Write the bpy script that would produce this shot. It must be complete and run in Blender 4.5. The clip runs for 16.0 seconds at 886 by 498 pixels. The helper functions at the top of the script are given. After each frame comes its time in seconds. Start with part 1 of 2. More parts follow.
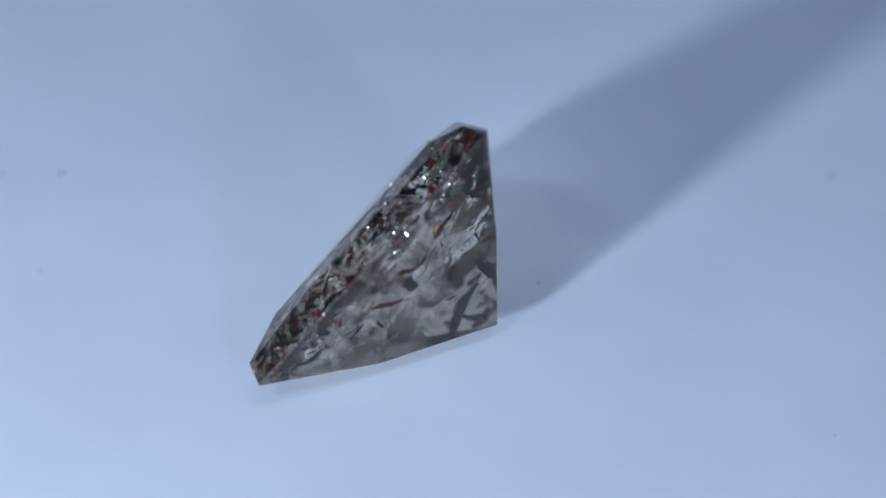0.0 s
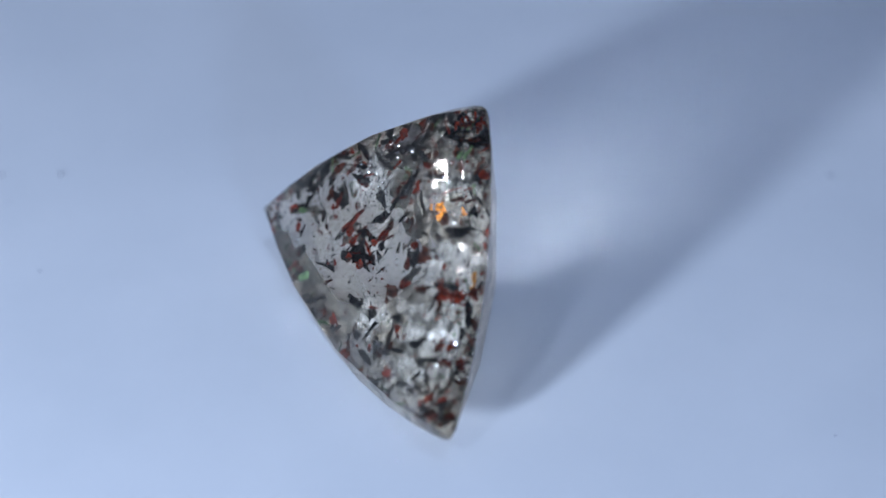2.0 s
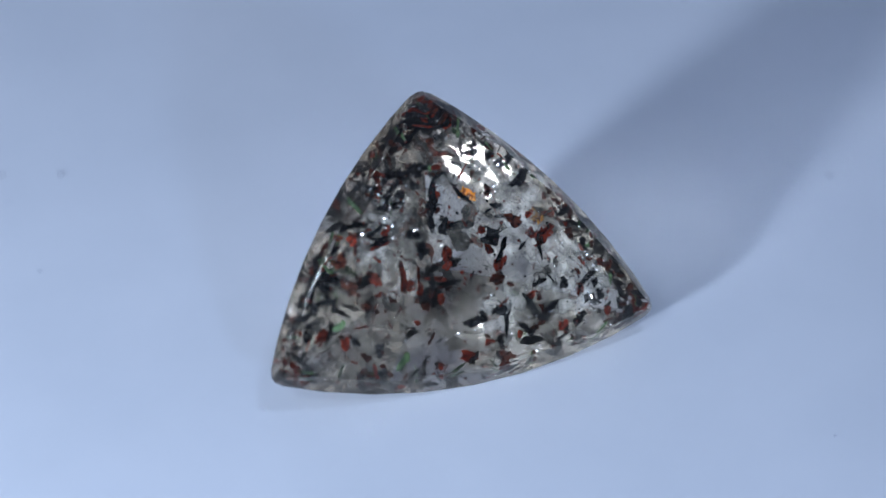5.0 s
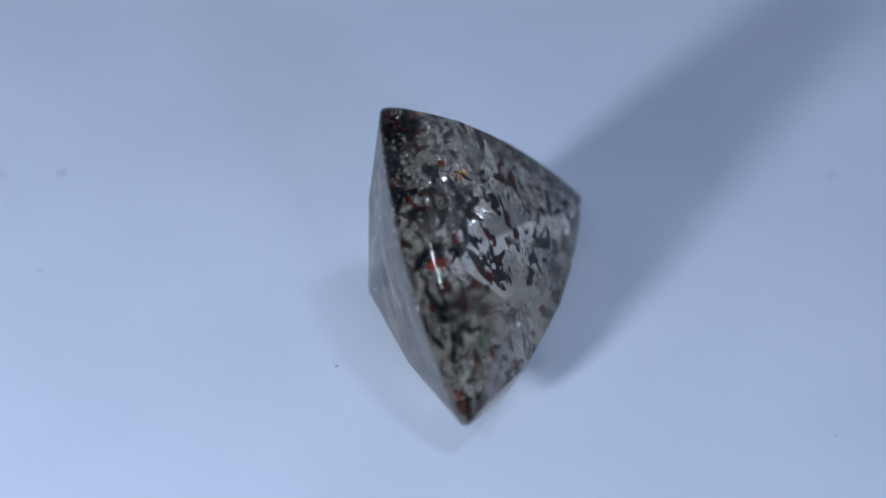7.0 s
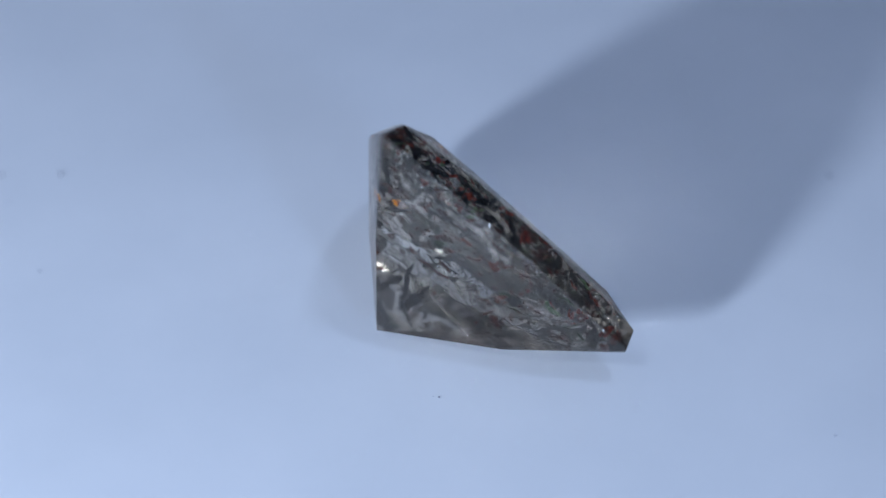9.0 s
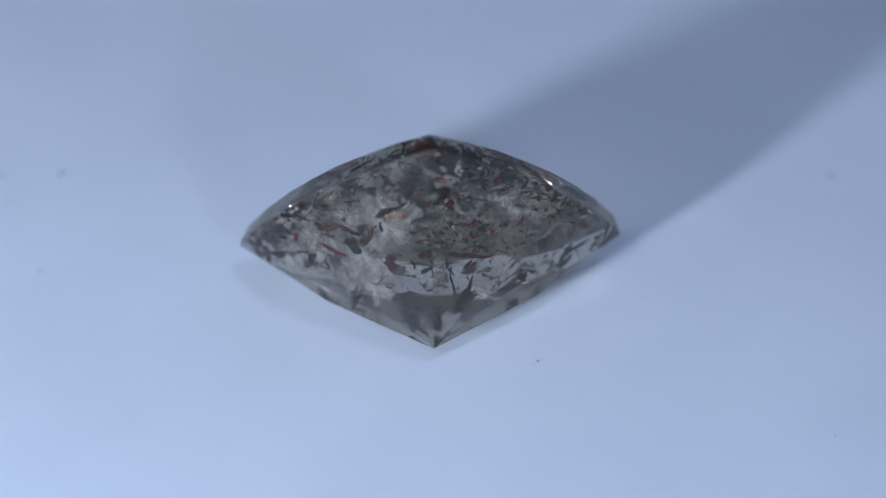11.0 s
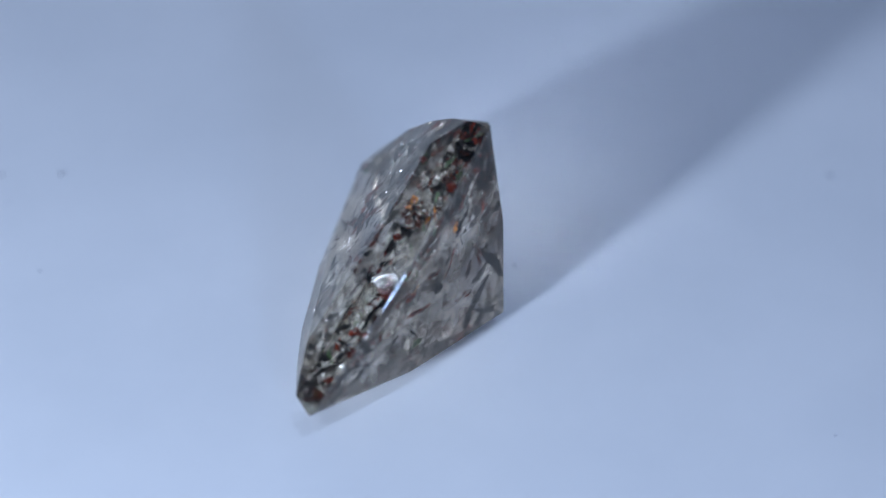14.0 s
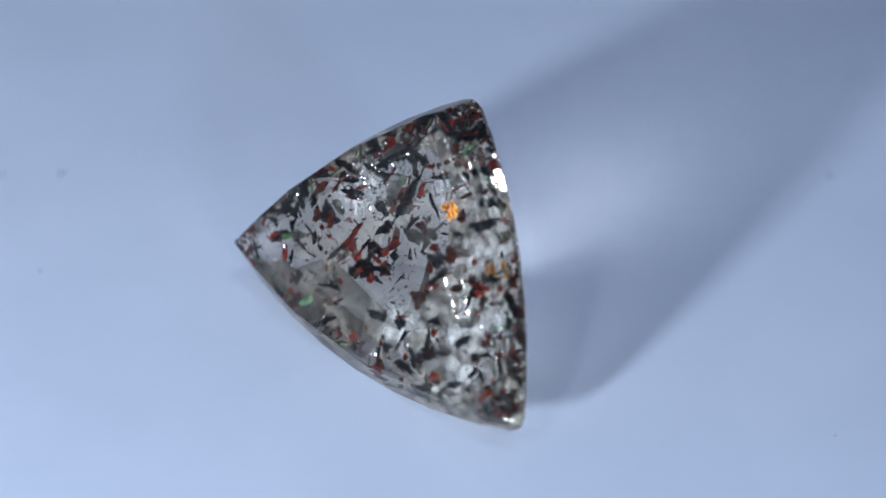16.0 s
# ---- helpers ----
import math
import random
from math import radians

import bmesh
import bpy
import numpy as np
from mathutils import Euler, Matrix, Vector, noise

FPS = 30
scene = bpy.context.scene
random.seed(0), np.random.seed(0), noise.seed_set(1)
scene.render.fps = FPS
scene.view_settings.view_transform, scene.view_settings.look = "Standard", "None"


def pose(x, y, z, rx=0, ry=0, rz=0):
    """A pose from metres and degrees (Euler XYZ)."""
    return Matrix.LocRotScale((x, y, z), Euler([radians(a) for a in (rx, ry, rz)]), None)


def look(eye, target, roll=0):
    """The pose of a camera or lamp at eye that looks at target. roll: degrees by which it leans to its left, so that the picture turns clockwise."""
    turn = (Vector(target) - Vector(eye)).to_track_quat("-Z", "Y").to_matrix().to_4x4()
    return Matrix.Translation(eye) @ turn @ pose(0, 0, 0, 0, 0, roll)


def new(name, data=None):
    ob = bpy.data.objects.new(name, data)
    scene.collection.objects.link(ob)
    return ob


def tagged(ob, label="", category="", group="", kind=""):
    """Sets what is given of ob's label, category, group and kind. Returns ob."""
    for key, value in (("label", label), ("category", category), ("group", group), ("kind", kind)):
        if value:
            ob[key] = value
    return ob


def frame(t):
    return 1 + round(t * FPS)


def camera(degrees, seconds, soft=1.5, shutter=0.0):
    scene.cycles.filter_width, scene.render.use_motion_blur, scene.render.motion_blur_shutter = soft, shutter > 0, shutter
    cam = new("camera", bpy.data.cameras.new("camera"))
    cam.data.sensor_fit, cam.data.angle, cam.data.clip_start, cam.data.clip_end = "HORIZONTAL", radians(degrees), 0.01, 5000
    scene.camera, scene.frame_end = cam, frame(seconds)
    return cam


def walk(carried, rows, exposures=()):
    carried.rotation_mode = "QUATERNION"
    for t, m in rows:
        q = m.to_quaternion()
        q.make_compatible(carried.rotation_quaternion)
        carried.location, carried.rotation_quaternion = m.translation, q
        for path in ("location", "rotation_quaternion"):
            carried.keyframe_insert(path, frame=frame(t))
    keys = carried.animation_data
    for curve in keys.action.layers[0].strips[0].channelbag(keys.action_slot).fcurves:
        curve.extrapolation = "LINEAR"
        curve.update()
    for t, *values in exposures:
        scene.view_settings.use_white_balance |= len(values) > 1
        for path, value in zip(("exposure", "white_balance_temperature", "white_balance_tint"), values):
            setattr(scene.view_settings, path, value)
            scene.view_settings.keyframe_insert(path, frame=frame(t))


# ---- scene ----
MM = 0.001
LIFT = 0.465          # height of the culet over the table, mm
PERIOD = 13.339       # seconds for one turn of the stone

# ---- camera ----
cam = camera(22, 16.0, soft=1.45)
EYE = Vector((0.0, -45.950, 35.719 + LIFT)) * MM
AIM = EYE + Vector((0.00384, 0.80427, -0.59426)) * 0.058
walk(cam, [(0.0, look(EYE, AIM)), (16.0, look(EYE, AIM))], exposures=[(0.0, 0.0), (16.0, 0.0)])
cam.data.dof.use_dof = True
cam.data.dof.focus_distance = 0.0565
cam.data.dof.aperture_fstop = 45.0

scene.cycles.sample_clamp_indirect = 0.0     # let refracted lamplight through the stone
scene.cycles.caustics_refractive = True
scene.cycles.blur_glossy = 0.2

# ---- world and lamps ----
world = bpy.data.worlds.new("room")
scene.world = world
world.use_nodes = True
world.node_tree.nodes["Background"].inputs["Color"].default_value = (0.43, 0.57, 1.0, 1)
world.node_tree.nodes["Background"].inputs["Strength"].default_value = 0.18


def lamp(name, azimuth, elevation, distance, size, watts, colour):
    """A small LED panel round the stone: azimuth from the camera's side, to the right."""
    a, e = radians(azimuth), radians(elevation)
    eye = Vector((math.sin(a) * math.cos(e), -math.cos(a) * math.cos(e), math.sin(e))) * distance
    data = bpy.data.lights.new(name, "AREA")
    data.shape, data.size, data.energy, data.color = "DISK", size, watts, colour
    ob = new(name, data)
    ob.matrix_world = look(eye, (0, 0, 0.002))
    return ob


COOL = (0.602, 0.740, 0.98)
BLUE = (0.420, 0.610, 1.0)
VIOLET = (0.590, 0.728, 0.985)
lamp("low_lamp", -38, 14, 0.074, 0.008, 0.088, VIOLET)
lamp("desk_lamp", -35, 48, 0.090, 0.010, 0.011, COOL)
lamp("side_lamp", 66, 72, 0.14, 0.016, 0.024, (0.50, 0.66, 0.97))
lamp("front_lamp", 22, 20, 0.10, 0.009, 0.020, BLUE)


# ---- materials ----
def material(name):
    m = bpy.data.materials.new(name)
    m.use_nodes = True
    nodes = m.node_tree.nodes
    return m, nodes, m.node_tree.links, nodes["Principled BSDF"]


def noise_ramp(nodes, links, scale, low, high, detail=4.0, source="Object", a=0.35, b=0.65):
    co = nodes.new("ShaderNodeTexCoord")
    tex = nodes.new("ShaderNodeTexNoise")
    tex.inputs["Scale"].default_value, tex.inputs["Detail"].default_value = scale, detail
    links.new(co.outputs[source], tex.inputs["Vector"])
    ramp = nodes.new("ShaderNodeValToRGB")
    ramp.color_ramp.elements[0].position, ramp.color_ramp.elements[0].color = a, (*low, 1)
    ramp.color_ramp.elements[1].position, ramp.color_ramp.elements[1].color = b, (*high, 1)
    links.new(tex.outputs["Fac"], ramp.inputs["Fac"])
    return tex, ramp


def paper_material():
    m, nodes, links, bsdf = material("white_card")
    _, ramp = noise_ramp(nodes, links, 160.0, (0.74, 0.755, 0.775), (0.79, 0.80, 0.815))
    links.new(ramp.outputs["Color"], bsdf.inputs["Base Color"])
    fine, _ = noise_ramp(nodes, links, 3500.0, (0, 0, 0), (1, 1, 1))
    bump = nodes.new("ShaderNodeBump")
    bump.inputs["Strength"].default_value, bump.inputs["Distance"].default_value = 0.05, 0.00005
    links.new(fine.outputs["Fac"], bump.inputs["Height"])
    links.new(bump.outputs["Normal"], bsdf.inputs["Normal"])
    bsdf.inputs["Roughness"].default_value = 0.55
    return m


def crystal_material(name, clear, milk, low, high):
    """Clear, faintly smoky feldspar: polished, with a share of straight light and of milkiness."""
    m, nodes, links, bsdf = material(name)
    nodes.remove(bsdf)
    out = nodes["Material Output"]
    glass = nodes.new("ShaderNodeBsdfGlass")
    glass.inputs["IOR"].default_value, glass.inputs["Roughness"].default_value = 1.54, 0.0
    _, ramp = noise_ramp(nodes, links, 500.0, low, high)
    links.new(ramp.outputs["Color"], glass.inputs["Color"])
    straight, through_cloud = nodes.new("ShaderNodeBsdfTransparent"), nodes.new("ShaderNodeBsdfTranslucent")
    off_cloud, cloud = nodes.new("ShaderNodeBsdfDiffuse"), nodes.new("ShaderNodeMixShader")
    straight.inputs["Color"].default_value = (0.97, 0.95, 0.93, 1)
    for shade, slot in ((through_cloud, 1), (off_cloud, 2)):
        shade.inputs["Color"].default_value = (0.84, 0.74, 0.69, 1)
        links.new(shade.outputs["BSDF"], cloud.inputs[slot])
    first, second = nodes.new("ShaderNodeMixShader"), nodes.new("ShaderNodeMixShader")
    first.inputs["Fac"].default_value = clear
    links.new(glass.outputs["BSDF"], first.inputs[1])
    links.new(straight.outputs["BSDF"], first.inputs[2])
    # the stone's inner haze, put on its surface to lighten it
    _, patchy = noise_ramp(nodes, links, 420.0, (0, 0, 0), (milk, milk, milk), detail=3.0)
    links.new(patchy.outputs["Color"], second.inputs["Fac"])
    links.new(first.outputs["Shader"], second.inputs[1])
    links.new(cloud.outputs["Shader"], second.inputs[2])
    links.new(second.outputs["Shader"], out.inputs["Surface"])
    return m


def girdle_material():
    """The finely ground, unpolished rim."""
    m, nodes, links, bsdf = material("ground_rim")
    _, ramp = noise_ramp(nodes, links, 2500.0, (0.40, 0.35, 0.29), (0.66, 0.61, 0.54))
    links.new(ramp.outputs["Color"], bsdf.inputs["Base Color"])
    bsdf.inputs["Transmission Weight"].default_value, bsdf.inputs["Roughness"].default_value = 0.92, 0.16
    bsdf.inputs["IOR"].default_value = 1.54
    return m


def flake_material(name, low, high, metal, rough, glow_through):
    """Thin mineral platelet: glossy, the reddish ones let light through."""
    m, nodes, links, bsdf = material(name)
    _, ramp = noise_ramp(nodes, links, 1.6, low, high, a=0.40, b=0.58)
    info = nodes.new("ShaderNodeObjectInfo")
    hue = nodes.new("ShaderNodeHueSaturation")
    value = nodes.new("ShaderNodeMapRange")
    value.inputs["To Min"].default_value, value.inputs["To Max"].default_value = 0.45, 1.7
    links.new(info.outputs["Random"], value.inputs["Value"])
    links.new(value.outputs["Result"], hue.inputs["Value"])
    links.new(ramp.outputs["Color"], hue.inputs["Color"])
    links.new(hue.outputs["Color"], bsdf.inputs["Base Color"])
    bsdf.inputs["Specular IOR Level"].default_value = 0.22
    bsdf.inputs["Metallic"].default_value, bsdf.inputs["Roughness"].default_value = metal, rough
    grain, _ = noise_ramp(nodes, links, 4.2, (0, 0, 0), (1, 1, 1), detail=3.0)
    bump = nodes.new("ShaderNodeBump")
    bump.inputs["Strength"].default_value, bump.inputs["Distance"].default_value = 0.7, 0.00006
    links.new(grain.outputs["Fac"], bump.inputs["Height"])
    links.new(bump.outputs["Normal"], bsdf.inputs["Normal"])
    if glow_through:
        thin = nodes.new("ShaderNodeBsdfTranslucent")
        links.new(hue.outputs["Color"], thin.inputs["Color"])
        mix = nodes.new("ShaderNodeMixShader")
        mix.inputs["Fac"].default_value = glow_through
        links.new(bsdf.outputs["BSDF"], mix.inputs[1])
        links.new(thin.outputs["BSDF"], mix.inputs[2])
        links.new(mix.outputs["Shader"], nodes["Material Output"].inputs["Surface"])
    return m


def veil_material(name, start, full, most):
    """A sheet for cracks and bright patches of light: mostly clear, with frosty islands that thin out from its middle.
    """
    m, nodes, links, bsdf = material(name)
    _, ramp = noise_ramp(nodes, links, 2.4, (0, 0, 0), (most, most, most), detail=8.0, a=start, b=full)
    co, far = nodes.new("ShaderNodeTexCoord"), nodes.new("ShaderNodeVectorMath")
    far.operation = "LENGTH"
    links.new(co.outputs["Object"], far.inputs[0])
    fade = nodes.new("ShaderNodeMapRange")
    fade.interpolation_type = "SMOOTHSTEP"
    fade.inputs["From Min"].default_value, fade.inputs["From Max"].default_value = 0.1, 0.95
    fade.inputs["To Min"].default_value, fade.inputs["To Max"].default_value = 1.0, 0.0
    links.new(far.outputs["Value"], fade.inputs["Value"])
    share = nodes.new("ShaderNodeMath")
    share.operation = "MULTIPLY"
    links.new(ramp.outputs["Color"], share.inputs[0])
    links.new(fade.outputs["Result"], share.inputs[1])
    clear, thin = nodes.new("ShaderNodeBsdfTransparent"), nodes.new("ShaderNodeBsdfTranslucent")
    thin.inputs["Color"].default_value = (0.90, 0.85, 0.74, 1)
    bsdf.inputs["Base Color"].default_value = (0.78, 0.77, 0.74, 1)
    bsdf.inputs["Roughness"].default_value = 0.22
    mix, both = nodes.new("ShaderNodeMixShader"), nodes.new("ShaderNodeMixShader")
    links.new(share.outputs["Value"], mix.inputs["Fac"])
    links.new(clear.outputs["BSDF"], mix.inputs[1])
    links.new(bsdf.outputs["BSDF"], both.inputs[1])
    links.new(thin.outputs["BSDF"], both.inputs[2])
    links.new(both.outputs["Shader"], mix.inputs[2])
    links.new(mix.outputs["Shader"], nodes["Material Output"].inputs["Surface"])
    return m


def cloud_material():
    """Faint cream haze that brightens the crystal's clear parts, thicker in patches."""
    m, nodes, links, bsdf = material("brightening_haze")
    nodes.remove(bsdf)
    _, ramp = noise_ramp(nodes, links, 620.0, (0.008, 0.008, 0.008), (0.18, 0.18, 0.18), detail=6.0, a=0.38, b=0.68)
    clear, thin = nodes.new("ShaderNodeBsdfTransparent"), nodes.new("ShaderNodeBsdfTranslucent")
    back = nodes.new("ShaderNodeBsdfDiffuse")
    both, mix = nodes.new("ShaderNodeMixShader"), nodes.new("ShaderNodeMixShader")
    for shade, slot in ((thin, 1), (back, 2)):
        shade.inputs["Color"].default_value = (0.90, 0.84, 0.72, 1)
        links.new(shade.outputs["BSDF"], both.inputs[slot])
    links.new(ramp.outputs["Color"], mix.inputs["Fac"])
    links.new(clear.outputs["BSDF"], mix.inputs[1])
    links.new(both.outputs["Shader"], mix.inputs[2])
    links.new(mix.outputs["Shader"], nodes["Material Output"].inputs["Surface"])
    return m


PAPER = paper_material()
CRYSTAL = crystal_material("smoky_crystal", 0.0, 0.0, (0.90, 0.845, 0.765), (0.98, 0.945, 0.875))
# the same crystal, given a lighter colour to brighten the pavilion
LIGHTENED = crystal_material("lightened_crystal", 0.02, 0.034, (0.93, 0.87, 0.81), (0.99, 0.955, 0.915))
RIM = girdle_material()
BLACK = flake_material("dark_platelet", (0.001, 0.0011, 0.0013), (0.007, 0.0073, 0.008), 0.0, 0.12, 0)
RED = flake_material("red_platelet", (0.006, 0.002, 0.002), (0.155, 0.021, 0.010), 0.0, 0.13, 0.4)
BROWN = flake_material("brown_platelet", (0.003, 0.002, 0.002), (0.060, 0.017, 0.010), 0.0, 0.14, 0.3)
ORANGE = flake_material("orange_platelet", (0.16, 0.03, 0.01), (0.80, 0.36, 0.05), 0.1, 0.25, 0.40)
GREEN = flake_material("green_platelet", (0.02, 0.045, 0.025), (0.10, 0.17, 0.08), 0.3, 0.2, 0.35)
VEIL = veil_material("frosty_veil", 0.44, 0.66, 0.9)
FROST = veil_material("light_block_frost", 0.41, 0.63, 0.92)
CLOUD = cloud_material()
GLINT = flake_material("mirror_grain", (0.55, 0.54, 0.52), (0.92, 0.91, 0.88), 1.0, 0.20, 0)
DUST = flake_material("grey_dust", (0.26, 0.27, 0.30), (0.42, 0.43, 0.47), 0.0, 0.7, 0)


# ---- mesh helpers ----
def link_mesh(name, bm, mat):
    data = bpy.data.meshes.new(name)
    bm.normal_update()
    bm.to_mesh(data)
    bm.free()
    data.materials.append(mat)
    return data


def part(name, bm, mat, parent, label=""):
    ob = new(name, link_mesh(name, bm, mat))
    ob.parent = parent
    return tagged(ob, label)


# ---- the white card under the stone ----
def ground():
    bm = bmesh.new()
    bmesh.ops.create_grid(bm, x_segments=8, y_segments=8, size=0.2)
    ob = new("ground", link_mesh("ground", bm, PAPER))
    return tagged(ob, "smooth matt white card lit bluish", "table surface", kind="structure")


# ---- unseen white screens, added round the card to bounce light into the stone, open at the top ----
def screen(name, x, y, turn):
    wide, high, thick = 0.36, 0.13, 0.004
    bm = bmesh.new()
    bmesh.ops.create_cube(bm, size=1.0, matrix=Matrix.Diagonal((wide, thick, high, 1)))
    bmesh.ops.bevel(bm, geom=bm.edges[:], offset=0.001, segments=2, affect="EDGES")
    ob = new(name, link_mesh(name, bm, PAPER))
    ob.matrix_world = pose(x, y, high / 2, 0, 0, turn)
    return tagged(ob, "plain matt white screen, unseen, added to bounce light into the stone", "screen", kind="structure")


# ---- the stone ----
# Its girdle plane: origin, the way along the long side, the way to the tip, the way out of the table.
OUT = Vector((-0.0308, -0.8226, 0.5678)).normalized()
ALONG = Vector((0.9981, -0.0560, -0.0270)).normalized()
RISE = OUT.cross(ALONG)
HEART = Vector((0.027, -1.023, 2.167 + LIFT))
STONE = Matrix((ALONG, RISE, OUT)).transposed()

TIPS = (Vector((-0.10, 4.30)), Vector((-5.02, -2.20)), Vector((5.14, -2.18)))
TABLE_TIPS = (Vector((-0.02, 2.88)), Vector((-3.79, -1.42)), Vector((3.52, -1.46)))
CULET = Vector((0.0, -0.19, -3.54))
CROWN, GIRDLE = 0.85, 0.05


def at(u, v, h):
    """A place in the stone's own frame (mm) as metres over the table."""
    return (HEART + STONE @ Vector((u, v, h))) * MM


def arc(a, b, sag, n):
    """n points from a towards b on an arc bulging outwards (to the right of a to b) by sag."""
    side = Vector((b.y - a.y, a.x - b.x)).normalized()
    return [a.lerp(b, i / n) + side * sag * 4 * (i / n) * (1 - i / n) for i in range(n)]


def outline(tips, sags, n):
    ring = []
    for i in range(3):
        ring += arc(tips[i], tips[(i + 1) % 3], sags[i], n)
    return ring


def stone_body():
    bm = bmesh.new()
    ring = outline(TIPS, (0.63, 0.99, 0.58), 8)
    soft = []
    for i, p in enumerate(ring):
        before, after = ring[i - 1], ring[(i + 1) % len(ring)]
        if i % 8:
            soft.append(p)
        else:                                     # the tips are ground blunt
            to_a, to_b = (before - p).normalized(), (after - p).normalized()
            soft += [p + to_a * 0.36, p + to_a * 0.15 + to_b * 0.06, p + to_a * 0.06 + to_b * 0.15, p + to_b * 0.36]
    pts = [(p.x, p.y, h) for p in soft for h in (GIRDLE / 2, -GIRDLE / 2)]
    pts += [(p.x, p.y, CROWN) for p in outline(TABLE_TIPS, (0.26, 0.34, 0.26), 4)]
    # the crown: convex, broken once between girdle and table into kites and triangles
    for i, (p, q) in enumerate(zip(outline(TIPS, (0.63, 0.99, 0.58), 7), outline(TABLE_TIPS, (0.26, 0.34, 0.26), 7))):
        full = (0.0, 0.6, 0.9, 1.0, 1.0, 0.9, 0.6)[i % 7]
        m = p.lerp(q, 0.22 + (0.12, 0.05)[i % 2] * full)
        pts.append((m.x, m.y, CROWN * (0.62 + (0.19, 0.11)[i % 2] * full)))
    # the pavilion: mains broken once between girdle and culet
    for p, push in zip(outline(TIPS, (0.63, 0.99, 0.58), 2), (0.13, 0.10, 0.18, 0.16, 0.18, 0.10)):
        mid = (Vector((p.x, p.y, 0)) + CULET) / 2
        away = Vector((p.x, p.y + 0.19, -p.length * 1.0)).normalized()
        mid += away * push
        pts.append(tuple(mid))
    pts.append(tuple(CULET))
    pts += [tuple(CULET + Vector((x, y, 0.05))) for x, y in ((0.06, 0), (-0.06, 0.02), (0, 0.07))]
    verts = [bm.verts.new(at(*p)) for p in pts]
    hull = bmesh.ops.convex_hull(bm, input=verts)
    bmesh.ops.delete(bm, geom=[g for g in hull["geom_interior"] if isinstance(g, bmesh.types.BMVert)], context="VERTS")
    bmesh.ops.dissolve_limit(bm, angle_limit=radians(1.2), verts=bm.verts[:], edges=bm.edges[:])
    bmesh.ops.recalc_face_normals(bm, faces=bm.faces[:])
    bm.normal_update()
    planes = [(f.calc_center_median().copy(), f.normal.copy()) for f in bm.faces]
    return bm, planes


def inside(p, planes, margin):
    return all((p - c).dot(n) < -margin * MM for c, n in planes)


def plate_mesh(name, mat, rng, long=1.0):
    """A ragged platelet of unit radius, slightly buckled."""
    bm = bmesh.new()
    n = 17
    turn, two, three = rng.random() * 6.28, rng.random() * 6.28, rng.random() * 6.28
    top, low = [], []
    for i in range(n):
        a = turn + 6.283 * (i + rng.uniform(-0.35, 0.35)) / n
        r = 0.74 + 0.16 * math.sin(2 * a + two) + 0.12 * math.sin(3 * a + three) + rng.uniform(-0.24, 0.22)
        x, y = r * math.cos(a) * long, r * math.sin(a) / long
        z = 0.10 * math.sin(2.2 * x) + rng.uniform(-0.05, 0.05)
        top.append(bm.verts.new((x, y, z + 0.05)))
        low.append(bm.verts.new((x * 0.93, y * 0.93, z - 0.05)))
    bm.faces.new(top)
    bm.faces.new(low[::-1])
    for i in range(n):
        bm.faces.new((top[i], low[i], low[(i + 1) % n], top[(i + 1) % n]))
    bmesh.ops.triangulate(bm, faces=bm.faces[:])
    return link_mesh(name, bm, mat)


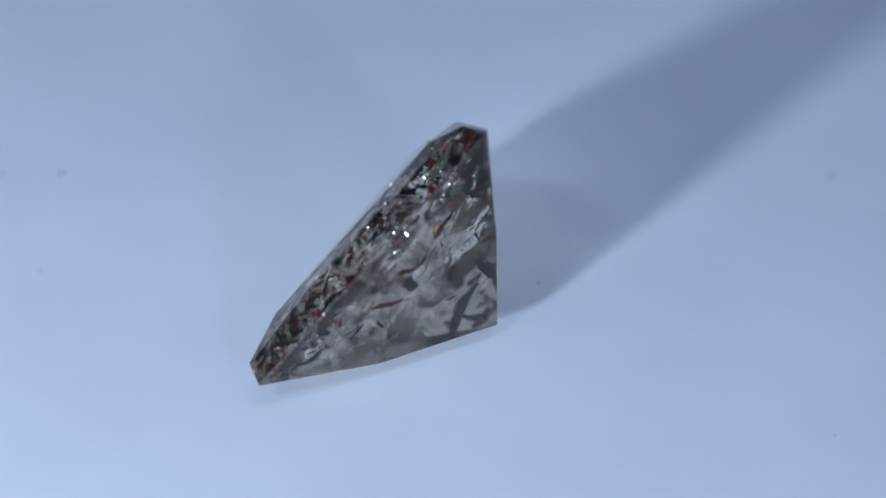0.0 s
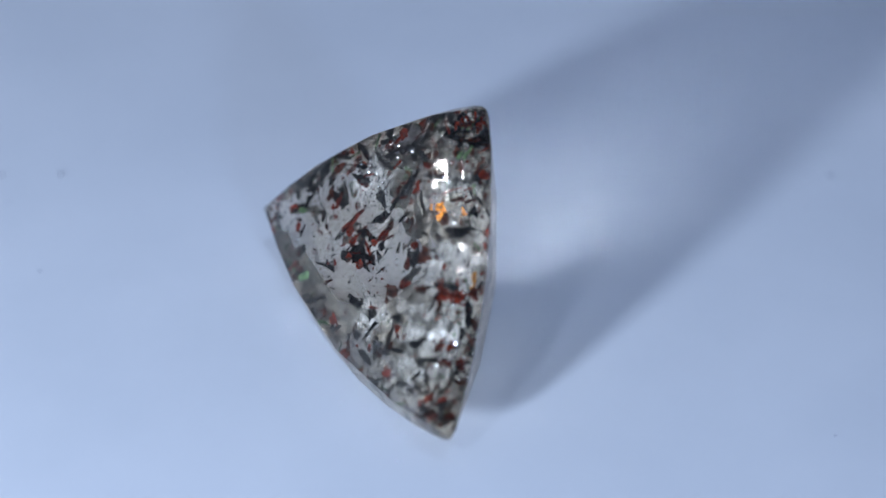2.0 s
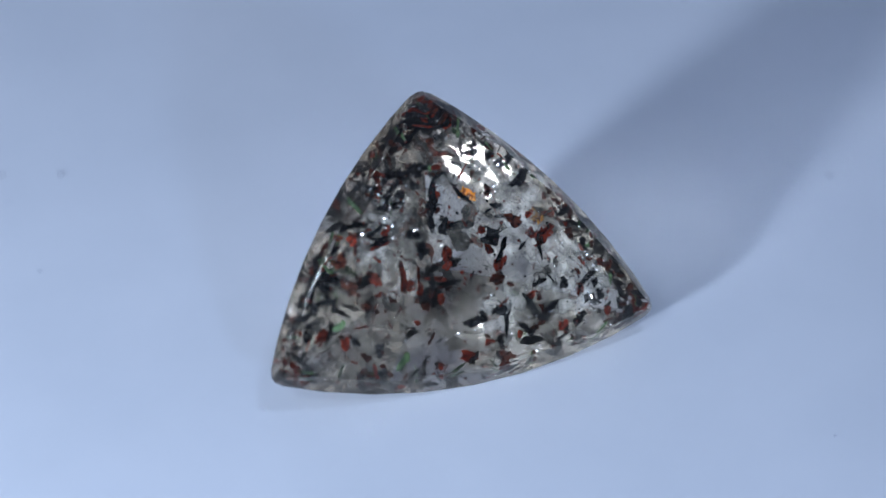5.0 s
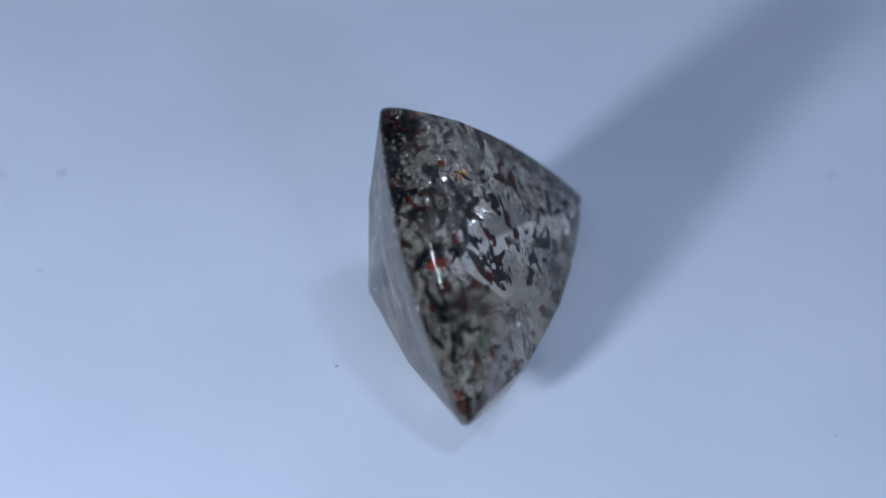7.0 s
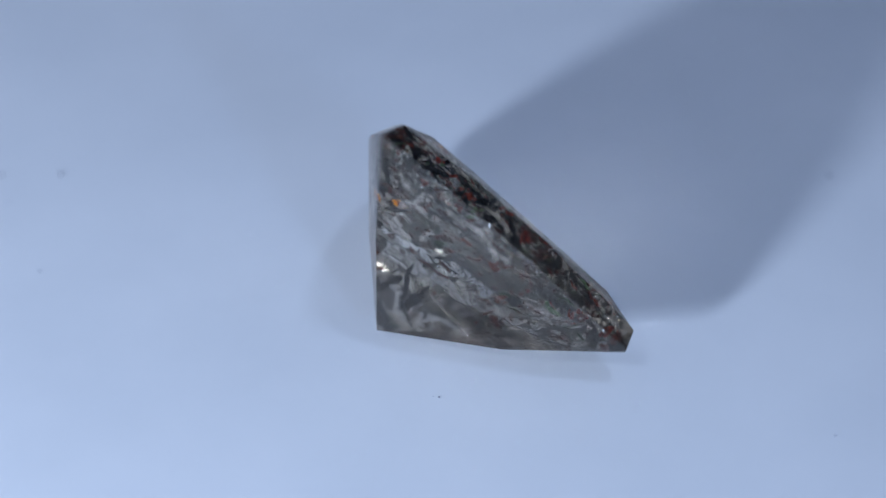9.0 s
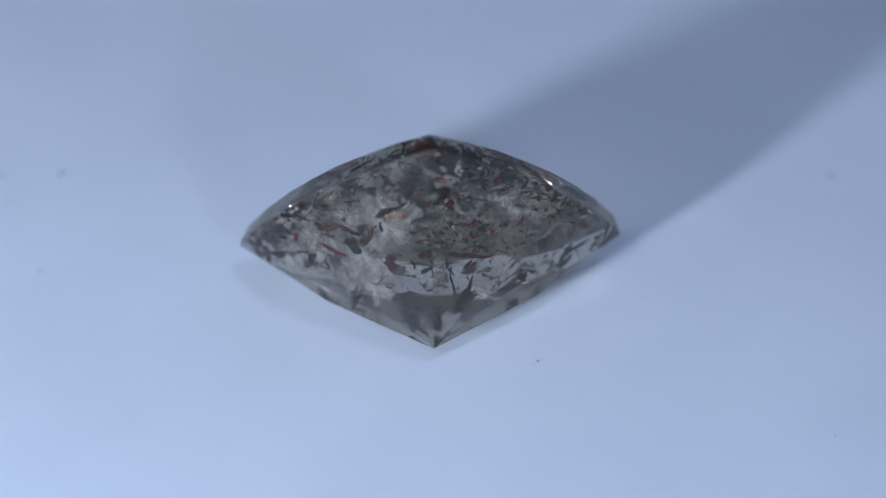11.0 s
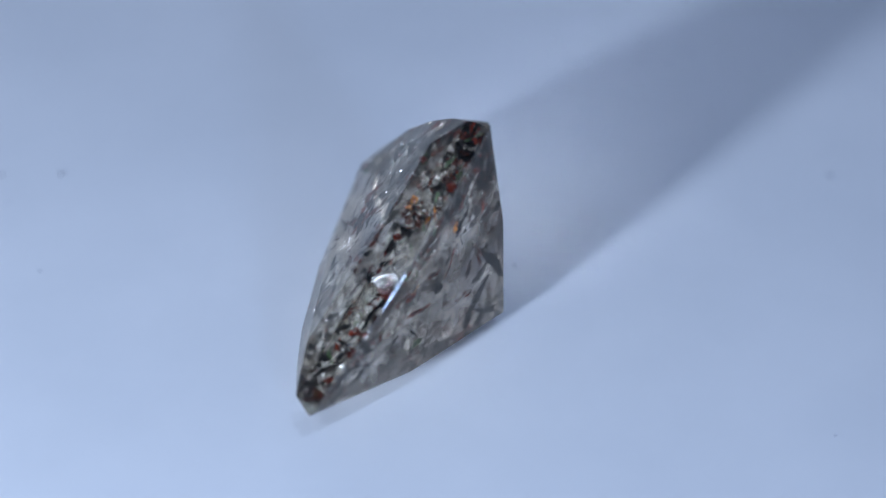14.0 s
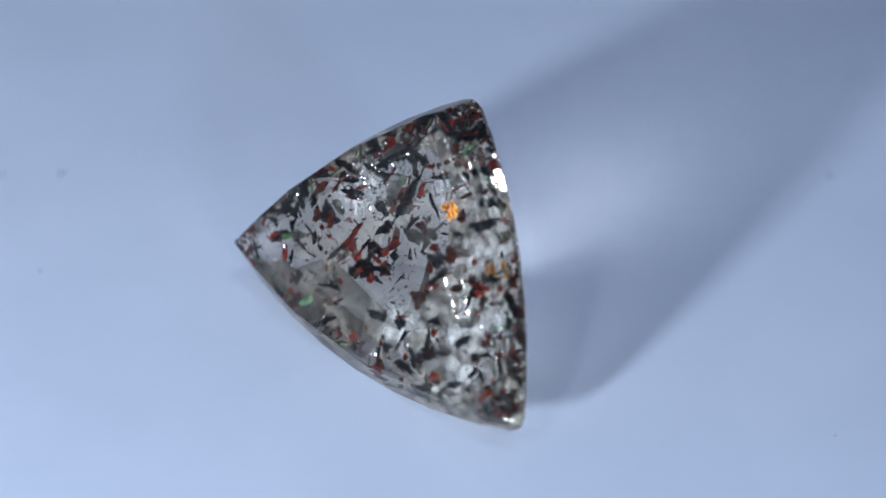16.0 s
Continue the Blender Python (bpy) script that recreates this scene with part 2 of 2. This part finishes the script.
def gemstone():
    rng = random.Random(11)
    stone = new("gemstone")
    tagged(stone, "triangular faceted smoky crystal full of dark and red flakes", "gemstone")
    bm, planes = stone_body()
    def height(face):
        return (face.calc_center_median() - HEART * MM).dot(OUT) / MM

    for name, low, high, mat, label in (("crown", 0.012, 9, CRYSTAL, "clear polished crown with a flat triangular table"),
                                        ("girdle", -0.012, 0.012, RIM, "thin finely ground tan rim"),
                                        ("pavilion", -9, -0.012, LIGHTENED, "clear polished pavilion facets running to a point")):
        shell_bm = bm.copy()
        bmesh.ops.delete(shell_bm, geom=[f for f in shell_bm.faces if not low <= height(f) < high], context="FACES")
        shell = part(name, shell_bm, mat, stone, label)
        shell.visible_shadow = name != "crown"      # crown casts no shadow, so lamplight reaches the flakes unbent
    bm.free()
    kinds = {
        "dark_flake": [plate_mesh("dark_flake", BLACK, rng, rng.choice((1.0, 1.2, 1.45, 1.8))) for _ in range(10)],
        "red_flake": [plate_mesh("red_flake", RED, rng, rng.choice((1.0, 1.2, 1.45, 1.8))) for _ in range(8)],
        "brown_flake": [plate_mesh("brown_flake", BROWN, rng, rng.choice((1.0, 1.2, 1.45, 1.8))) for _ in range(8)],
        "green_needle": [plate_mesh("green_needle", GREEN, rng, 2.6) for _ in range(3)],
        "orange_flake": [plate_mesh("orange_flake", ORANGE, rng, rng.choice((1.0, 1.3))) for _ in range(3)],
        "green_flake": [plate_mesh("green_flake", GREEN, rng, rng.choice((1.0, 1.3))) for _ in range(3)],
        "needle": [plate_mesh("needle", RED, rng, 2.9) for _ in range(3)],
        "dark_needle": [plate_mesh("dark_needle", BLACK, rng, 2.9) for _ in range(3)],
    }

    normals = np.array([n for _, n in planes])
    depths = np.array([c.dot(n) for c, n in planes])

    def flake(kind, u, v, h, radius, turn=None, tilt=22):
        data = rng.choice(kinds[kind])
        spin = rng.uniform(0, 360) if turn is None else turn
        lie = STONE.to_4x4() @ pose(0, 0, 0, rng.gauss(0, tilt), rng.gauss(0, tilt), spin) @ Matrix.Scale(radius * MM, 4)
        corners = np.array([lie @ k.co for k in data.vertices])
        p = at(u, v, h)
        for _ in range(12):                     # keep the whole flake under the polished faces
            if (((corners + np.array(p)) @ normals.T) < depths - 0.015 * MM).all():
                break
            p = p.lerp(at(0, 0, -0.6), 0.05)
        else:
            return None
        ob = new(kind, data)
        ob.parent = stone
        ob.matrix_basis = Matrix.Translation(p) @ lie
        return ob

    # the flakes that one can tell apart under the table
    def named(kind, u, v, seen, radius, turn=None):
        flake(kind, u, v, CROWN - 1.45 * (CROWN - seen), radius, turn, 12)

    named("orange_flake", 0.60, 1.55, -0.02, 0.24)
    named("orange_flake", 0.78, 1.42, 0.05, 0.15)
    named("orange_flake", 2.25, 0.68, -0.05, 0.15)
    named("orange_flake", 2.40, 0.55, -0.02, 0.09)
    named("dark_flake", 0.40, 1.52, 0.40, 0.22)
    named("dark_needle", 2.42, -1.50, -0.05, 0.15, 4)
    named("red_flake", -0.19, 0.14, 0.37, 0.22)
    named("dark_flake", -0.06, -0.08, 0.33, 0.16)
    named("dark_flake", -0.40, 1.47, 0.38, 0.30, 75)
    named("dark_flake", -0.46, 1.05, 0.36, 0.25, 80)
    named("red_flake", 2.44, 1.33, -0.25, 0.22)
    named("dark_flake", -3.62, -0.23, 0.41, 0.24)
    named("dark_flake", -2.42, -0.77, 0.48, 0.17)
    named("red_flake", -0.53, -0.93, 0.21, 0.19)
    named("green_flake", -1.77, -2.20, 0.65, 0.24)
    named("red_flake", -0.08, -2.35, 0.42, 0.24)
    named("dark_flake", 0.05, -2.45, 0.40, 0.20)
    named("dark_flake", 0.19, -1.58, 0.43, 0.24, 10)
    named("dark_flake", 0.45, -1.50, 0.43, 0.18)
    named("red_flake", 2.36, 0.20, 0.13, 0.28)
    named("red_flake", 2.10, 0.32, 0.13, 0.18)
    named("dark_flake", 2.25, -0.05, 0.15, 0.20)
    named("dark_flake", 3.56, -0.56, -0.25, 0.22)
    named("dark_flake", 0.42, 3.11, -0.16, 0.28)
    named("dark_flake", 0.75, 3.00, -0.16, 0.20)
    named("dark_flake", -0.52, 2.33, 0.32, 0.24)
    named("dark_flake", 1.32, 1.09, 0.20, 0.18)
    named("red_flake", -1.41, -0.28, 0.46, 0.26, 80)
    named("red_flake", -1.25, -0.45, 0.46, 0.16)
    named("red_flake", -3.57, -1.29, 0.47, 0.20)
    named("dark_flake", -3.40, -1.20, 0.45, 0.18)
    named("dark_flake", -2.30, -1.84, 0.62, 0.22)
    named("dark_needle", 1.09, -1.73, 0.17, 0.24, 80)
    named("dark_needle", 1.24, -1.40, 0.20, 0.14, 70)
    named("red_flake", 3.19, -1.38, 0.04, 0.18)
    named("dark_flake", 2.40, -2.60, 0.0, 0.22, 120)
    named("dark_flake", -1.83, 0.75, 0.60, 0.24, 10)
    named("dark_flake", -0.49, 3.07, 0.22, 0.20)
    named("dark_flake", -0.78, 2.20, 0.50, 0.22)
    named("dark_flake", -1.41, 1.52, 0.60, 0.24)
    named("red_flake", -2.12, -0.13, 0.60, 0.20)
    named("dark_flake", -3.00, 0.04, 0.30, 0.20)
    named("green_flake", -3.18, -1.10, 0.55, 0.18)
    named("red_flake", 1.20, -0.30, 0.10, 0.24, 60)
    named("dark_flake", 1.30, 0.05, 0.15, 0.22)
    named("dark_flake", -0.75, -0.20, 0.40, 0.18, 85)
    named("dark_flake", -0.72, -0.55, 0.40, 0.20, 85)
    named("dark_flake", 3.35, -1.55, 0.15, 0.22)
    named("dark_flake", 2.95, -1.95, 0.20, 0.20)
    named("red_flake", 3.75, -1.85, 0.10, 0.16)
    named("dark_flake", 2.70, -1.05, 0.25, 0.20)
    named("dark_flake", 4.10, -1.75, 0.10, 0.18)

    # larger flakes added under the pavilion faces, for their dark zones and green flashes
    for kind, u, v, h, radius in (("dark_flake", -2.9, -0.2, -0.75, 0.34), ("green_flake", -2.6, 0.1, -0.80, 0.24),
                                  ("dark_flake", -1.4, 1.2, -1.05, 0.40), ("green_flake", -1.2, 1.5, -0.90, 0.22),
                                  ("dark_flake", -1.1, 2.3, -0.45, 0.34), ("dark_flake", -0.7, 0.3, -2.30, 0.40),
                                  ("dark_flake", 0.6, 0.4, -2.35, 0.42), ("dark_flake", 0.2, -0.8, -2.60, 0.40),
                                  ("dark_flake", 1.8, 0.7, -1.05, 0.34), ("red_flake", 1.4, 1.3, -0.95, 0.28),
                                  ("dark_flake", 2.9, -0.7, -0.80, 0.36), ("red_flake", -2.0, -1.0, -1.20, 0.26),
                                  ("dark_flake", -1.6, -0.9, -1.55, 0.36), ("dark_flake", 0.9, 2.1, -0.60, 0.30),
                                  ("green_flake", 1.6, -1.2, -1.30, 0.24), ("dark_flake", 1.5, -1.0, -1.50, 0.34),
                                  ("dark_flake", 0.3, -0.2, -2.85, 0.34), ("dark_flake", -0.4, 0.6, -2.0, 0.36), ("brown_flake", 0.9, 1.0, -1.6, 0.34),
                                  ("dark_flake", 3.7, -1.3, -0.45, 0.36), ("brown_flake", 3.2, -0.9, -0.9, 0.30), ("dark_flake", -3.6, -1.2, -0.5, 0.36),
                                  ("brown_flake", -0.3, 2.9, -0.5, 0.32), ("dark_flake", 0.3, 3.2, -0.4, 0.32), ("dark_flake", 2.2, -1.7, -0.9, 0.36),
                                  ("red_flake", -1.0, 0.9, -1.4, 0.28), ("red_flake", 1.0, 0.3, -1.9, 0.26), ("red_flake", 2.4, 0.2, -0.9, 0.26)):
        flake(kind, u, v, h, radius, None, 30)

    # the crowd in the depth, lying in layers along the table
    nests = [(rng.uniform(-4, 4), rng.uniform(-2.4, 2.4), rng.uniform(-1.2, 0.4), rng.uniform(0.25, 0.6)) for _ in range(14)]
    nests += [(-2.9, 0.7, 0.2, 0.5), (-1.6, 2.0, 0.2, 0.5), (-0.2, 3.3, 0.1, 0.45), (0.3, 3.2, 0.1, 0.35), (-0.5, 3.0, -0.2, 0.40), (-0.8, 2.2, 0.1, 0.35), (0.0, 3.6, -0.1, 0.25),
              (-0.3, 3.2, -0.4, 0.30), (-2.3, 0.9, 0.1, 0.45), (-0.3, 1.4, 0.1, 0.30), (4.0, -1.6, 0.0, 0.5), (-4.0, -1.6, 0.1, 0.4)]

    nests += [(p.x * 0.86, p.y * 0.86, rng.uniform(-0.25, 0.2), 0.28) for p in outline(TIPS, (0.63, 0.99, 0.58), 5)]
    nests += [(p.x * 0.93, p.y * 0.93, rng.uniform(0.05, 0.30), 0.20) for p in outline(TIPS, (0.63, 0.99, 0.58), 6)]

    def crowd(kind, count, small, large, tilt):
        made = 0
        while made < count:
            u, v, h = rng.uniform(-4.9, 4.9), rng.uniform(-2.9, 4.2), rng.triangular(-1.9, 0.8, 0.35)
            if rng.random() < 0.52:
                cu, cv, ch, spread = rng.choice(nests)
                u, v, h = rng.gauss(cu, spread), rng.gauss(cv, spread), rng.gauss(ch, spread * 0.5)
            elif rng.random() < 0.5:
                h = rng.choice((0.40, 0.10, -0.45, -1.10)) + rng.gauss(0, 0.12)
            radius = small + (large - small) * rng.random() ** 1.7
            if not inside(at(u, v, h), planes, radius * 0.45 + 0.03):
                continue
            if flake(kind, u, v, h, radius, None, tilt):
                made += 1
                for _ in range(rng.choice((0, 0, 0, 1, 2)) if radius > 0.12 else 0):     # overgrown by its neighbours
                    a = rng.uniform(0, 6.283)
                    flake(rng.choice(("dark_flake", "brown_flake", "red_flake")), u + radius * math.cos(a), v + radius * math.sin(a),
                          h + rng.gauss(0, 0.06), radius * rng.uniform(0.35, 0.7), None, tilt)

    crowd("dark_flake", 212, 0.07, 0.31, 26)
    crowd("brown_flake", 100, 0.06, 0.26, 26)
    crowd("red_flake", 105, 0.05, 0.22, 26)
    crowd("needle", 26, 0.05, 0.12, 30)
    crowd("dark_needle", 40, 0.04, 0.11, 30)
    crowd("green_flake", 8, 0.08, 0.14, 24)
    for p in outline(TIPS, (0.63, 0.99, 0.58), 9):              # green needles added to give the rim its greenish tint
        if rng.random() < 0.9:
            flake("green_needle", p.x * rng.uniform(0.80, 0.93), p.y * rng.uniform(0.80, 0.93), rng.uniform(0.0, 0.35), rng.uniform(0.07, 0.15))

    # fine grains
    def grains(name, mat, count, small, large, tilt, label, patch=None):
        bm = bmesh.new()
        made = 0
        while made < count:
            u, v, h = rng.uniform(-4.9, 4.9), rng.uniform(-2.9, 4.2), rng.triangular(-1.9, 0.8, 0.5)
            if patch:
                u, v, h = rng.gauss(patch[0], patch[3]), rng.gauss(patch[1], patch[3]), rng.gauss(patch[2], 0.08)
            p = at(u, v, h)
            if not inside(p, planes, 0.06):
                continue
            r = rng.uniform(small, large) * MM
            turn = STONE.to_4x4() @ pose(0, 0, 0, rng.gauss(0, tilt), rng.gauss(0, tilt), rng.uniform(0, 360))
            corners = [Vector((r * rng.uniform(0.6, 1.8), 0, 0)), Vector((0, r, 0)), Vector((-r * rng.uniform(0.6, 1.8), 0, 0)),
                       Vector((0, -r * 0.8, 0)), Vector((0, 0, r * 0.25)), Vector((0, 0, -r * 0.25))]
            vs = [bm.verts.new(p + turn @ c) for c in corners]
            for i in range(4):
                bm.faces.new((vs[i], vs[(i + 1) % 4], vs[4]))
                bm.faces.new((vs[(i + 1) % 4], vs[i], vs[5]))
            made += 1
        tagged(part(name, bm, mat, stone, label), kind="stuff")

    grains("dark_grains", BLACK, 420, 0.010, 0.045, 30, "fine dark mineral grains")
    grains("red_grains", RED, 220, 0.010, 0.045, 30, "fine red mineral grains")
    # mirror grains added inside the stone to give it sparkle under the lamps
    grains("glinting_grains", GLINT, 1300, 0.008, 0.040, 60, "tiny mirror-like grains added for the stone's sparkle")
    grains("silvery_patch", GLINT, 330, 0.012, 0.050, 40, "glittering silvery patch under the table", (-1.35, 1.40, 0.50, 0.42))
    grains("silvery_patch", GLINT, 70, 0.012, 0.045, 34, "glittering silvery patch near a tip", (3.3, -0.9, -0.1, 0.35))

    grains("silvery_patch", GLINT, 90, 0.015, 0.05, 50, "glittering silvery patch under the pavilion", (-1.6, 0.8, -0.9, 0.40))
    grains("silvery_patch", GLINT, 60, 0.012, 0.045, 50, "glittering silvery patch near the rim", (-0.6, 2.9, -0.25, 0.30))

    # edge glints: mirror crumbs added along the girdle and the rim of the table
    bm = bmesh.new()
    for ring, h, count in ((outline(TIPS, (0.63, 0.99, 0.58), 24), 0.0, 110), (outline(TABLE_TIPS, (0.26, 0.34, 0.26), 24), CROWN - 0.01, 70)):
        for _ in range(count):
            k = rng.randrange(72)
            if min(k % 24, 24 - k % 24) < 3:
                continue
            p = ring[k].lerp(ring[(k + 1) % 72], rng.random()) * 0.996
            middle, r = at(p.x, p.y, h + rng.gauss(0, 0.012)), rng.uniform(0.006, 0.022) * MM
            turn = pose(0, 0, 0, rng.uniform(0, 360), rng.uniform(0, 360), rng.uniform(0, 360))
            vs = [bm.verts.new(middle + turn @ (Vector(c) * r)) for c in ((1, 1, 1), (1, -1, -1), (-1, 1, -1), (-1.6, -1, 1))]
            for tri in ((0, 1, 2), (0, 3, 1), (0, 2, 3), (1, 3, 2)):
                bm.faces.new([vs[i] for i in tri])
    tagged(part("edge_chips", bm, GLINT, stone, "tiny mirror crumbs added along the ground edges for their glints"), kind="stuff")

    # cream sheets added along the table: the stone's haze, and brighter clear parts
    for h in (-0.35, -1.1):
        bm = bmesh.new()
        grid = [[bm.verts.new(at(-5 + 0.25 * i, -3.2 + 0.25 * j, h + 0.10 * math.sin(1.3 * i + h) * math.cos(0.9 * j) + rng.uniform(-0.04, 0.04)))
                 for j in range(31)] for i in range(41)]
        for i in range(40):
            for j in range(30):
                quad = (grid[i][j], grid[i + 1][j], grid[i + 1][j + 1], grid[i][j + 1])
                if all(inside(k.co, planes, 0.05) for k in quad):
                    bm.faces.new(quad)
        bmesh.ops.delete(bm, geom=[k for k in bm.verts if not k.link_faces], context="VERTS")
        part("milky_layer", bm, CLOUD, stone, "faint cream sheet added for haze and brightness inside the crystal")

    # frosty sheets: some cracks, the rest standing in for bright patches of light
    sheets, frosted = [], []
    for u, v, h, size, tx, ty in ((-1.9, 0.6, 0.1, 0.8, 12, -8), (2.0, 0.1, -0.7, 1.3, -20, 14), (1.4, -1.3, -0.9, 1.3, 25, 5),
                                  (0.4, 1.8, -0.6, 0.9, 10, 24), (-1.2, -0.4, -1.9, 1.0, -24, 10), (1.8, 0.8, 0.0, 0.8, -9, 12),
                                  (-1.6, 1.3, 0.2, 0.8, 14, 10), (2.6, -0.7, -0.3, 1.1, 8, 10), (3.0, -1.5, -0.2, 1.0, -12, 6),
                                  (0.9, -1.6, -0.1, 1.0, 10, -10), (2.0, 1.2, -0.3, 1.0, -10, 18)):
        sheets.append(Matrix.Translation(at(u, v, h)) @ STONE.to_4x4() @ pose(0, 0, 0, tx, ty, rng.uniform(0, 90)) @ Matrix.Scale(size * MM, 4))
    # frosted sheets added just under one long pavilion face, to block lamplight and glow cream
    edge = Vector((*(TIPS[0] - TIPS[2]), 0))
    face = edge.cross(CULET - Vector((*TIPS[2], 0))).normalized()
    for along, deep, size in ((0.30, 0.22, 1.2), (0.52, 0.30, 1.4), (0.72, 0.25, 1.2), (0.42, 0.52, 1.2), (0.15, 0.18, 1.0)):
        p = (Vector((*TIPS[2], 0)) + edge * along).lerp(CULET, deep)
        p -= face * (0.12 if face.dot(p) > 0 else -0.12)
        lean = STONE.to_4x4() @ face.to_track_quat("Z", "Y").to_matrix().to_4x4() @ pose(0, 0, 0, rng.gauss(0, 5), rng.gauss(0, 5), rng.uniform(0, 90))
        frosted.append(Matrix.Translation(at(*p)) @ lean @ Matrix.Scale(size * MM, 4))
    for lie in sheets + frosted:
        bm = bmesh.new()
        rows = []
        for i in range(11):
            row = []
            for j in range(11):
                x, y = (i - 5) / 5, (j - 5) / 5
                q = Vector((x * math.sqrt(1 - y * y / 2), y * math.sqrt(1 - x * x / 2), 0))
                q.z = 0.08 * math.sin(3 * q.x + 2 * q.y) + 0.03 * rng.uniform(-1, 1)
                row.append(bm.verts.new(q))
            rows.append(row)
        for i in range(10):
            for j in range(10):
                quad = (rows[i][j], rows[i + 1][j], rows[i + 1][j + 1], rows[i][j + 1])
                if all(inside(lie @ k.co, planes, 0.04) for k in quad):
                    bm.faces.new(quad)
        bmesh.ops.delete(bm, geom=[k for k in bm.verts if not k.link_faces], context="VERTS")
        part("healed_crack", bm, FROST if lie in frosted else VEIL, stone, "frosty whitish sheet added for cracks and bright patches of light").matrix_basis = lie
    return stone


# ---- dust on the card, and still specks fitted to the view ----
def dust_speck(x, y, radius, seed, label):
    rng = random.Random(seed)
    bm = bmesh.new()
    bmesh.ops.create_icosphere(bm, subdivisions=1, radius=radius * MM)
    for k in bm.verts:
        k.co *= rng.uniform(0.7, 1.25)
        k.co.z *= 0.5
    low = min(k.co.z for k in bm.verts)
    ob = new("dust_speck", link_mesh("dust_speck", bm, DUST))
    ob.location = (x * MM, y * MM, -low)
    return tagged(ob, label, "dust", group="dust on the card")


ground()
for side, (x, y, turn) in (("north", (0, 0.182, 0)), ("south", (0, -0.182, 0)), ("east", (0.182, 0, 90)), ("west", (-0.182, 0, 90))):
    screen("bounce_screen_" + side, x, y, turn)
stone = gemstone()
# still specks, placed by where they stand in the camera's view
for i, (x, y, r) in enumerate(((-10.43, 6.54, 0.060), (-10.40, 2.07, 0.045), (11.03, 6.35, 0.070), (9.62, -4.60, 0.030),
                               (-12.07, 6.52, 0.05), (-11.69, 5.21, 0.035))):
    dust_speck(x, y, r, 30 + i, "tiny grey still speck, placed on the card to fit the camera's view")
riders = [(dust_speck(-2.47, 1.90, 0.036, 51, "tiny grey dust speck beside the stone"), -2.47, 1.90),
          (dust_speck(-2.35, 1.99, 0.020, 52, "tiny grey dust speck beside the stone"), -2.35, 1.99)]


# ---- what turns ----
def motions():
    steps = [0.5 * i for i in range(33)]
    turns = [(t, 360 / PERIOD * (t - 4.2)) for t in steps]
    walk(stone, [(t, pose(0, 0, 0, 0, 0, a)) for t, a in turns])
    for ob, x, y in riders:
        z = ob.location.z
        walk(ob, [(t, pose(0, 0, 0, 0, 0, a) @ pose(x * MM, y * MM, z)) for t, a in turns])


motions()
